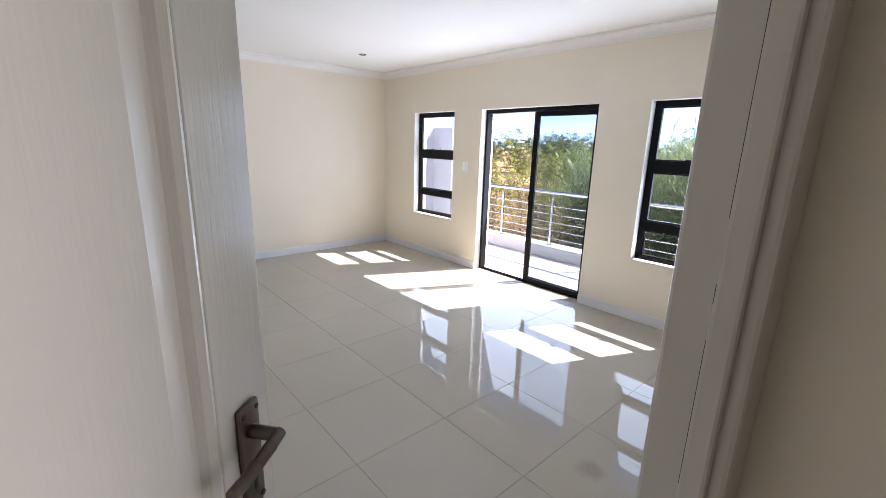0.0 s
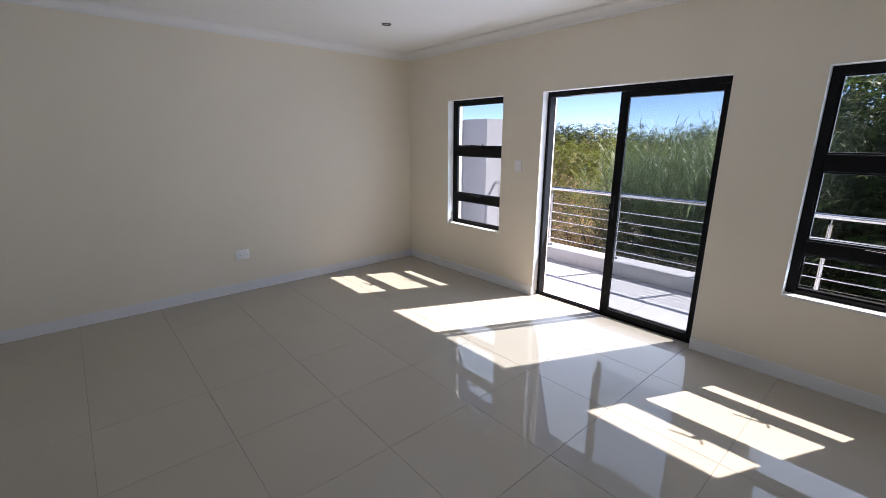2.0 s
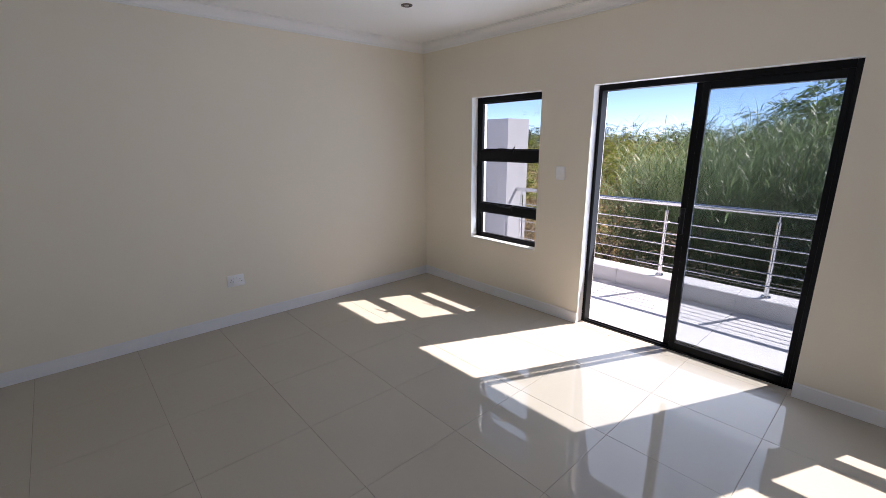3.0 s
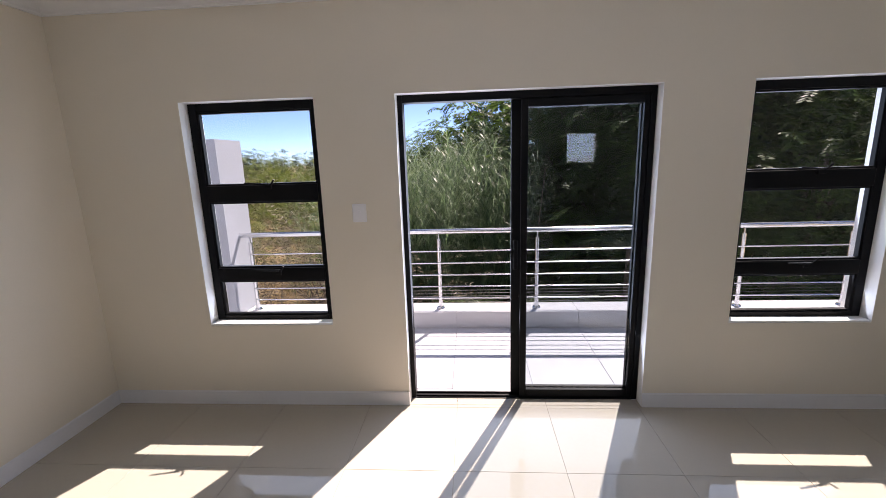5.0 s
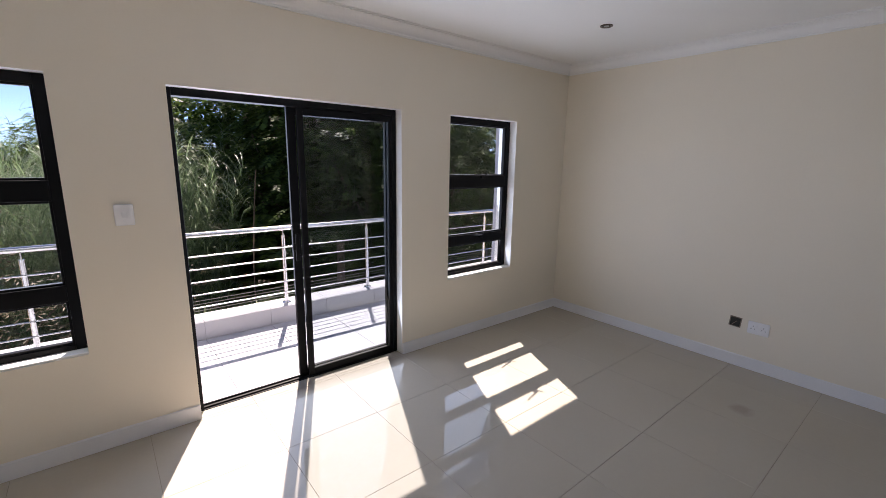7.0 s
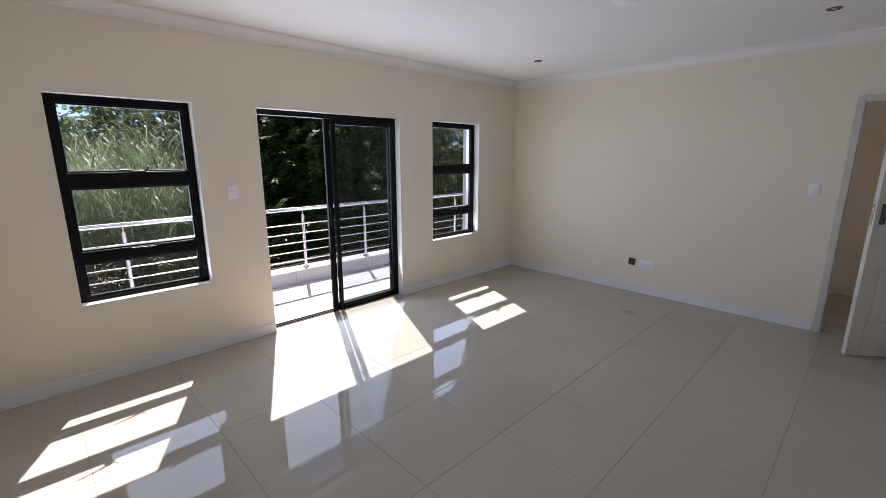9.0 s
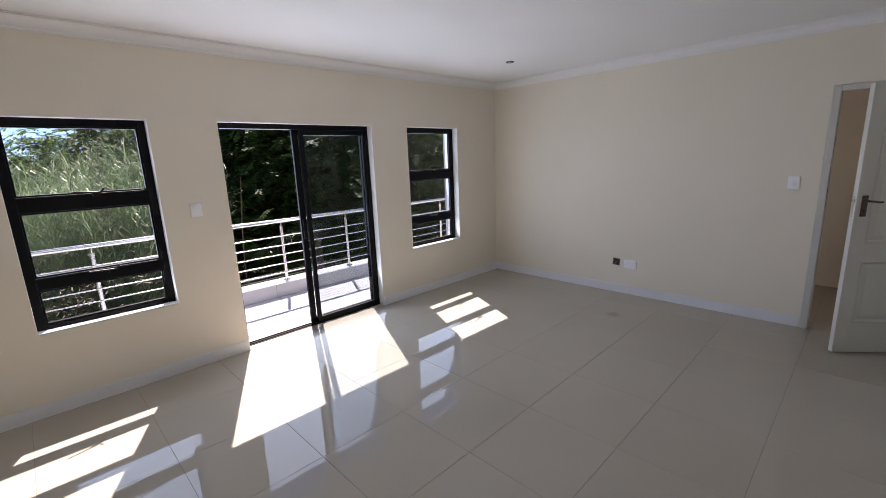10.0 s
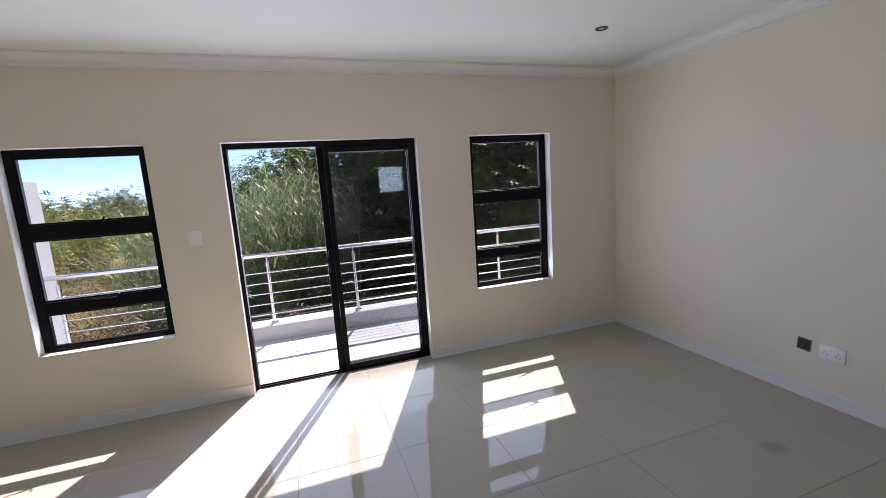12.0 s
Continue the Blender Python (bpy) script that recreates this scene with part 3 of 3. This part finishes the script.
def balustrade():
    b = thing("balustrade", "stainless steel balustrade with five thin rails on the upstand", "balustrade", at=(0, 1.52, 0.155))
    ybase = 1.52
    o = Vector(b.location)
    xs = [-1.83 + 0.972 * k for k in range(8)]

    def put(nm, bm, parent=b, smooth=True):
        bmesh.ops.translate(bm, verts=bm.verts, vec=-o)
        return part(nm, bm, STEEL, parent, smooth=smooth)
    put("top_rail", rod((xs[0] - 0.12, ybase, 0.95), (xs[-1] + 0.1, ybase, 0.95), 0.025, 16))
    for k in range(5):
        z = 0.265 + 0.122 * k
        put("rail", rod((xs[0] - 0.02, ybase - 0.024, z), (xs[-1] + 0.03, ybase - 0.024, z), 0.0065, 8))
    for x in xs:
        p = put("post", rod((x, ybase, 0.155), (x, ybase, 0.875), 0.0205, 14))
        put("stem", rod((x, ybase, 0.875), (x, ybase, 0.93), 0.007, 8), p)
        put("base_flange", rod((x, ybase, 0.1555), (x, ybase, 0.168), 0.042, 18, 0.036), p)


balustrade()


# ---- vegetation ----
def add_strip(V, F, p, d, up, length, width, segs, droop):
    """A tapering blade that starts at p along d and bends down."""
    p, d = Vector(p), Vector(d).normalized()
    side = d.cross(Vector(up))
    if side.length < 1e-3:
        side = Vector((1, 0, 0))
    side.normalize()
    step = length / segs
    first = len(V)
    for k in range(segs + 1):
        w = width * (0.55 + 0.45 * math.sin(math.pi * min(1, k / segs + 0.25))) * (1 - (k / segs) ** 2.5)
        if k == segs:
            V.append(tuple(p))
        else:
            V.append(tuple(p - side * w / 2))
            V.append(tuple(p + side * w / 2))
        p = p + d * step
        d = (d + Vector((0, 0, -droop / segs))).normalized()
    for k in range(segs - 1):
        a = first + 2 * k
        F.append((a, a + 1, a + 3, a + 2))
    a = first + 2 * (segs - 1)
    F.append((a, a + 1, a + 2))


def reed_stand(name, rng, count, area, top, label):
    """Stems in loose tufts, each with long blades that arch over, densest near the tips."""
    V, F = [], []
    tufts = [(rng.uniform(*area[0]), rng.uniform(*area[1]), rng.gauss(0, 0.28), rng.gauss(0, 0.1)) for _ in range(max(6, count // 7))]
    for k in range(count):
        cx, cy, rise, sway = tufts[k % len(tufts)]
        x, y = cx + rng.gauss(0, 0.16), cy + rng.gauss(0, 0.16)
        z1 = top(cx, cy) + rise + rng.gauss(0, 0.18)
        lean = Vector((sway + rng.gauss(0, 0.07), rng.gauss(-0.05, 0.08), 1)).normalized()
        hgt = z1 - GROUND_Z
        add_strip(V, F, (x, y, GROUND_Z), lean, (1, 0, 0), hgt, 0.018, 4, 0.12)
        n = 32
        for i in range(n):
            f = 0.42 + 0.58 * (i / n) ** 0.85
            a = rng.uniform(0, 2 * math.pi)
            d = Vector((math.cos(a), math.sin(a), rng.uniform(0.7, 1.9)))
            p = Vector((x, y, GROUND_Z)) + lean * hgt * f
            add_strip(V, F, p, d, (0, 0, 1), rng.uniform(0.5, 0.95) * (1.15 - 0.45 * f), rng.uniform(0.007, 0.016), 4, rng.uniform(0.9, 2.6))
    return tagged(from_lists(name, V, F, LEAF_REED), label, "reeds", "", "stuff")


def limb(bm, a, b, r0, r1, rng, bend=0.15, n=4):
    pts = [Vector(a).lerp(Vector(b), k / n) for k in range(n + 1)]
    for k in range(1, n):
        pts[k] += Vector((rng.gauss(0, bend), rng.gauss(0, bend), rng.gauss(0, bend * 0.5))) * 0.6
    for k in range(n):
        ra, rb = r0 + (r1 - r0) * k / n, r0 + (r1 - r0) * (k + 1) / n
        add_rod(bm, pts[k], pts[k + 1], ra, 7, rb)


def spray(V, F, p, d, rng, length, pairs, leaf, width):
    """A drooping twig with leaflets in pairs."""
    d = Vector(d).normalized()
    for k in range(pairs):
        side = d.cross(Vector((0, 0, 1)))
        if side.length < 1e-3:
            side = Vector((1, 0, 0))
        side.normalize()
        p = p + d * (length / pairs)
        d = (d + Vector((rng.gauss(0, 0.06), rng.gauss(0, 0.06), -0.09))).normalized()
        for s in (-1, 1):
            out = (side * s + d * 0.5 + Vector((0, 0, rng.uniform(-0.35, 0.2)))).normalized()
            across = d * width
            q = p + out * leaf * rng.uniform(0.75, 1.15)
            i = len(V)
            m = (p + q) / 2
            V.extend((tuple(p), tuple(m - across / 2), tuple(q), tuple(m + across / 2)))
            F.append((i, i + 1, i + 2, i + 3))


def tree(name, seed, height, spread, clumps, per, leaf, mat, label, low=0.15, trunk=0.14, pairs=7, length=0.5, width=None):
    rng = random.Random(seed)
    t = thing(name, label, "tree" if name == "tree" else "bush", "trees beyond the balcony" if name == "tree" else "")
    bm = bmesh.new()
    top = Vector((rng.gauss(0, 0.2), rng.gauss(0, 0.2), height * 0.8))
    limb(bm, (0, 0, -0.2), top, trunk, trunk * 0.25, rng, 0.2, 5)
    V, F = [], []
    for c in range(clumps):
        a = rng.uniform(0, 2 * math.pi)
        f = rng.uniform(low, 1.0)
        girth = math.sin(math.pi * min(1, 0.12 + 0.88 * (f - low) / (1 - low) * 0.92)) ** 0.6
        r = spread * girth * rng.uniform(0.35, 1.1)
        p = Vector((r * math.cos(a), r * math.sin(a), height * f + rng.gauss(0, 0.25)))
        if c % 5 == 0:
            limb(bm, top * max(0.1, f * 0.75), p, trunk * 0.3, trunk * 0.05, rng, 0.1, 3)
        rad = spread * rng.uniform(0.16, 0.32)
        for _ in range(per):
            q = p + Vector((rng.gauss(0, 1), rng.gauss(0, 1), rng.gauss(0, 0.55))) * rad
            d = Vector((q.x - p.x + rng.gauss(0, 0.2) + math.cos(a) * 0.3, q.y - p.y + rng.gauss(0, 0.2) + math.sin(a) * 0.3, rng.gauss(0.05, 0.3)))
            spray(V, F, q, d, rng, length, pairs, leaf, width or leaf * 0.42)
    part("trunk", bm, BARK, t, smooth=True)
    from_lists("crown", V, F, mat, t)
    return t


rng = random.Random(7)


def reed_top(x, y):
    """Crest of the reeds: highest towards the trees, falling off towards the field."""
    return 1.72 - 0.62 * max(0.0, -0.7 - x) + 0.06 * (y - 7) + 0.16 * math.sin(2.1 * x + y)


reed_stand("reeds", random.Random(3), 330, ((-1.9, 1.0), (5.0, 7.2)), reed_top, "tall grey-green reeds with arching leaves")
reed_stand("reeds", random.Random(9), 330, ((-1.2, 1.5), (7.0, 10.0)), reed_top, "tall dense reeds behind the nearer stand")
reed_stand("reeds", random.Random(10), 170, ((-3.3, -1.2), (6.6, 9.0)), reed_top, "grey-green reeds along the edge of the field")
reed_stand("reeds", random.Random(14), 170, ((0.4, 2.2), (9.6, 12.5)), reed_top, "tall reeds in front of dark trees")


near = tree("tree", 11, 7.7, 2.6, 150, 20, 0.105, LEAF_DARK, "dense dark green tree with feathery leaves", low=0.04, width=0.05, pairs=7, length=0.5)
near.location = (4.6, 9.2, GROUND_Z)
near.scale = (1.1, 1.1, 1.08)
near_b = tree("tree", 12, 7.0, 2.4, 135, 20, 0.105, LEAF_DARK, "dense green tree with feathery leaves", low=0.03, width=0.05, pairs=7, length=0.48)
near_b.location = (3.6, 11.6, GROUND_Z)
near_b.scale = (0.88, 0.88, 0.86)
back = tree("tree", 13, 7.5, 2.6, 150, 9, 0.2, LEAF_DARK, "dense dark green tree standing behind others", low=0.03, width=0.11, pairs=7, length=0.55)
back.location = (5.6, 6.9, GROUND_Z)
back.scale = (0.93, 0.93, 0.93)
for src, x, y, s, rz in ((near, 8.0, 6.4, 0.82, 70), (back, 11.8, 5.6, 0.85, 200), (near_b, 6.5, 5.5, 0.86, 120), (back, 9.8, 9.4, 1.0, 20), (back, 1.8, 15.2, 0.95, 140), (back, 0.1, 13.4, 0.84, 30), (near_b, -0.9, 14.6, 0.84, 170),
                         (back, 7.2, 10.8, 1.05, 260), (back, 14.5, 7.5, 1.08, 310), (near_b, 4.5, 5.6, 0.8, 220), (near, 4.3, 8.6, 0.98, 15), (near_b, 8.8, 3.8, 0.75, 250),
                         (near_b, 4.9, 4.3, 0.58, 10), (near_b, 3.7, 4.7, 0.5, 90), (near_b, 11.5, 2.6, 0.8, 60), (back, 4.2, 12.0, 1.1, 77),
                         (back, 6.2, 8.0, 1.0, 300), (back, 10.5, 13.0, 1.2, 140), (back, 4.6, 7.2, 0.92, 45), (back, 8.4, 8.0, 0.9, 210), (back, 4.9, 7.9, 1.0, 330), (back, 4.1, 10.2, 1.05, 100)):
    c = copy_thing(src, pose(x, y, GROUND_Z, 0, 0, rz))
    c.scale = (s, s, s)


def palm(seed, x, y, z):
    rng = random.Random(seed)
    t = thing("palm", "small palm with arching feather leaves", "palm", "palms below the balcony", at=(x, y, GROUND_Z))
    part("trunk", rod((0, 0, -0.1), (0.05, 0, z - GROUND_Z), 0.09, 9, 0.07), BARK, t)
    for k in range(11):
        V, F = [], []
        a = 2 * math.pi * k / 11 + rng.uniform(-0.2, 0.2)
        d = Vector((math.cos(a), math.sin(a), rng.uniform(0.4, 1.3))).normalized()
        p = Vector((0.05, 0, z - GROUND_Z))
        n = 16
        for j in range(n):
            q = p + d * 0.085
            side = d.cross(Vector((0, 0, 1))).normalized()
            for s in (-1, 1):
                add_strip(V, F, q, side * s + d * 0.7, (0, 0, 1), 0.42 * math.sin(math.pi * (0.15 + 0.8 * j / n)) + 0.05, 0.026, 2, 0.7)
            i = len(V)
            V.extend((tuple(p - side * 0.008), tuple(p + side * 0.008), tuple(q + side * 0.008), tuple(q - side * 0.008)))
            F.append((i, i + 1, i + 2, i + 3))
            p, d = q, (d + Vector((0, 0, -0.09))).normalized()
        from_lists("frond", V, F, LEAF_PALM, t)
    return t


palm(5, 2.9, 4.1, 0.2)
palm(6, 5.0, 4.0, -0.3)
palm(8, 0.9, 3.4, -0.8)

# electric fence beyond the balcony
fence = thing("electric_fence", "thin grey fence wires strung on slim steel posts", "wire fence", at=(0, 2.6, GROUND_Z))
for k in range(6):
    part("wire", rod((-0.6, 0, 2.99 + 0.04 * k), (13.0, 0.3, 2.99 + 0.04 * k), 0.004, 5), GALV, fence)
for x in (-0.6, 5.3, 13.0):
    part("post", rod((x, 0.3 * (x + 0.6) / 13.6, -0.1), (x, 0.3 * (x + 0.6) / 13.6, 3.22), 0.012, 8), GALV, fence)

# field, bushes and far woods
structure("ground", box(-900, 900, -900, 900, GROUND_Z - 0.5, GROUND_Z), GROUND, "dry grass field", "ground")
bush = tree("bush", 21, 2.6, 1.7, 34, 9, 0.15, LEAF_BUSH, "low yellow-green bush in the dry field", low=0.05, trunk=0.05)
bush.location = (-9.0, 15.0, GROUND_Z)
bush_dry = tree("bush", 22, 3.0, 1.9, 30, 16, 0.1, LEAF_TWIG, "dry leafless grey-brown bush in the field", low=0.1, trunk=0.05, pairs=6, width=0.016)
bush_dry.location = (-8.3, 11.6, GROUND_Z)
bush_dry.scale = (1.3, 1.3, 1.4)
spots = random.Random(31)
for k in range(44):
    d, a = 34 + 55 * spots.random(), spots.uniform(3, 68)
    x, y = 1.0 - d * math.sin(radians(a)), d * math.cos(radians(a))
    src = bush_dry if k % 6 == 0 else bush
    c = copy_thing(src, pose(x, y, GROUND_Z, 0, 0, spots.uniform(0, 360)))
    s = spots.uniform(0.6, 1.15) * (1.5 if 20 < a < 38 else 1.0)
    c.scale = (s, s, s)
for x, y, s in ((-27.5, 56.0, 2.0), (-25.0, 50.0, 1.9), (-22.0, 46.0, 1.75), (-0.6, 10.5, 1.2), (-4.3, 14.0, 1.15), (-6.0, 19.0, 1.3), (-1.8, 13.0, 1.35), (-3.6, 22.0, 1.3), (0.2, 15.0, 1.5), (-12.8, 14.6, 1.6), (-11.0, 24.0, 1.4), (-17.0, 26.0, 1.6), (-7.5, 26.0, 1.5), (-20.5, 33.0, 1.7), (-13.0, 33.0, 1.6), (-9.0, 31.0, 1.6), (-5.5, 30.0, 1.5)):
    c = copy_thing(bush, pose(x, y, GROUND_Z, 0, 0, x * 50))
    c.scale = (s, s, s)

for x, y, s, rz in ((-2.6, 4.1, 1.05, 0), (-1.0, 3.5, 0.85, 80), (0.5, 3.3, 0.8, 160), (-3.8, 4.6, 1.0, 240), (-1.8, 4.4, 1.1, 300), (-4.6, 6.4, 1.0, 30), (-2.9, 5.8, 1.1, 120), (-1.6, 3.2, 0.8, 200)):
    c = copy_thing(bush_dry, pose(x, y, GROUND_Z, 0, 0, rz))
    c.scale = (s, s, s)

far = tree("tree", 41, 8.5, 4.2, 55, 5, 0.62, LEAF_FAR, "distant dark green tree", low=0.08, trunk=0.2, pairs=5, length=1.2)
far.location = (-60, 75, GROUND_Z)
far["group"] = "far woods"
fr = random.Random(51)
for k in range(95):
    a = fr.uniform(-25, 95)
    d = fr.uniform(75, 190)
    x, y = -d * math.sin(radians(a)), d * math.cos(radians(a))
    c = copy_thing(far, pose(x, y, GROUND_Z, 0, 0, fr.uniform(0, 360)))
    s = fr.uniform(0.55, 0.92) * (1 + max(0, d - 90) * 0.0045)
    c.scale = (s, s, s)

for k in range(9):
    a, d = -6 + 3.2 * k, fr.uniform(48, 66)
    c = copy_thing(far, pose(-d * math.sin(radians(a)), d * math.cos(radians(a)), GROUND_Z, 0, 0, fr.uniform(0, 360)))
    s = fr.uniform(0.62, 0.85)
    c.scale = (s, s, s)

# pale bare stem in front of the trees
st = thing("bare_stem", "thin pale bare stem standing before dark trees", "plant stem", at=(1.61, 4.2, GROUND_Z))
bm = bmesh.new()
limb(bm, (-0.35, 0, 0), (0.0, 0, 4.68), 0.014, 0.008, random.Random(5), 0.05, 6)
part("stem", bm, LEAF_TWIG, st)

# dry grass
V, F = [], []
gr = random.Random(61)
for _ in range(9000):
    d = 4.5 + 40 * gr.random() ** 1.8
    a = gr.uniform(-12, 72)
    x, y = 0.8 - d * math.sin(radians(a)), d * math.cos(radians(a))
    for _ in range(3):
        add_strip(V, F, (x + gr.gauss(0, 0.08), y + gr.gauss(0, 0.08), GROUND_Z), (gr.gauss(0, 0.25), gr.gauss(0, 0.25), 1), (1, 0, 0), gr.uniform(0.5, 1.3), 0.012 + d * 0.0006, 2, 0.5)
tagged(from_lists("dry_grass", V, F, LEAF_DRY), "tall dry yellow grass", "grass", "", "stuff")


# ---- tiles ----
def tile_mesh(name, w, d, h, mat, bevel=0.0012):
    bm = box(-w / 2, w / 2, -d / 2, d / 2, -h, 0)
    top = [e for e in bm.edges if all(v.co.z > -1e-6 for v in e.verts)]
    bmesh.ops.bevel(bm, geom=top, offset=bevel, segments=1, affect="EDGES")
    mesh = bpy.data.meshes.new(name)
    bm.to_mesh(mesh)
    bm.free()
    mesh.materials.append(mat)
    return mesh


def lay(parent, name, cells, z, mat, gap, thick=0.009):
    """cells: (x0, x1, y0, y1) rectangles; alike tiles share a mesh."""
    cache = {}
    for x0, x1, y0, y1 in cells:
        w, d = round(x1 - x0 - gap, 4), round(y1 - y0 - gap, 4)
        if w < 0.005 or d < 0.005:
            continue
        if (w, d) not in cache:
            cache[w, d] = tile_mesh(name, w, d, thick, mat)
        ob = new(name, cache[w, d])
        ob.location = ((x0 + x1) / 2, (y0 + y1) / 2, z)
        ob.parent = parent


def cuts(lo, hi, start, step):
    k = math.ceil((lo - start) / step - 1e-6)
    out = [lo]
    while start + k * step < hi - 1e-6:
        if start + k * step > lo + 1e-6:
            out.append(start + k * step)
        k += 1
    return out + [hi]


fl = structure("floor", box(XL, PX, -6.8, -0.0005, -0.3, -0.0035), GROUT, "polished cream porcelain tiles with thin brown joints", "floor")
xs, ys = cuts(XL, XR, 0.325, 0.602), cuts(YB, 0.0, -0.033, 0.602)
cells = [(a, b, c, d) for a, b in zip(xs, xs[1:]) for c, d in zip(ys, ys[1:])]
cells += [(a, b, 0.0, 0.08) for a, b in zip(cuts(*DOOR, 0.325, 0.602), cuts(*DOOR, 0.325, 0.602)[1:])]
pxs, pys = cuts(XR, PX, 0.325, 0.602), cuts(-6.8, -2.2, -0.033, 0.602)
cells += [(a, b, c, d) for a, b in zip(pxs, pxs[1:]) for c, d in zip(pys, pys[1:]) if b > XR + WT or (c > E0 - 0.05 and d < E1 + 0.05)]
lay(fl, "tile", cells, 0.0, TILE, 0.0012)

slab = bpy.data.objects["balcony_slab"]
bxs, bys = cuts(BX0, BX1, 0.28, 0.6), cuts(WT - 0.06, Y_OUT, 0.24, 0.6)
lay(slab, "tile", [(a, b, c, d) for a, b in zip(bxs, bxs[1:]) for c, d in zip(bys, bys[1:])], BAL_Z, OUTTILE, 0.003)
up = bpy.data.objects["balcony_upstand"]
uxs = cuts(-1.93, BX1, 0.28, 0.6)
lay(up, "tile", [(a, b, Y_OUT - 0.012, 1.67) for a, b in zip(uxs, uxs[1:])], 0.152, OUTTILE, 0.003)
face = tile_mesh("tile", 0.597, 0.158, 0.009, OUTTILE)
for a, b in zip(uxs, uxs[1:]):
    ob = new("tile", face)
    ob.matrix_world = Matrix.Translation(((a + b) / 2, Y_OUT, 0.061)) @ pose(0, 0, 0, 90, 0, 0) @ Matrix.Diagonal(((b - a) / 0.6, 1, 1, 1))
    ob.parent = up
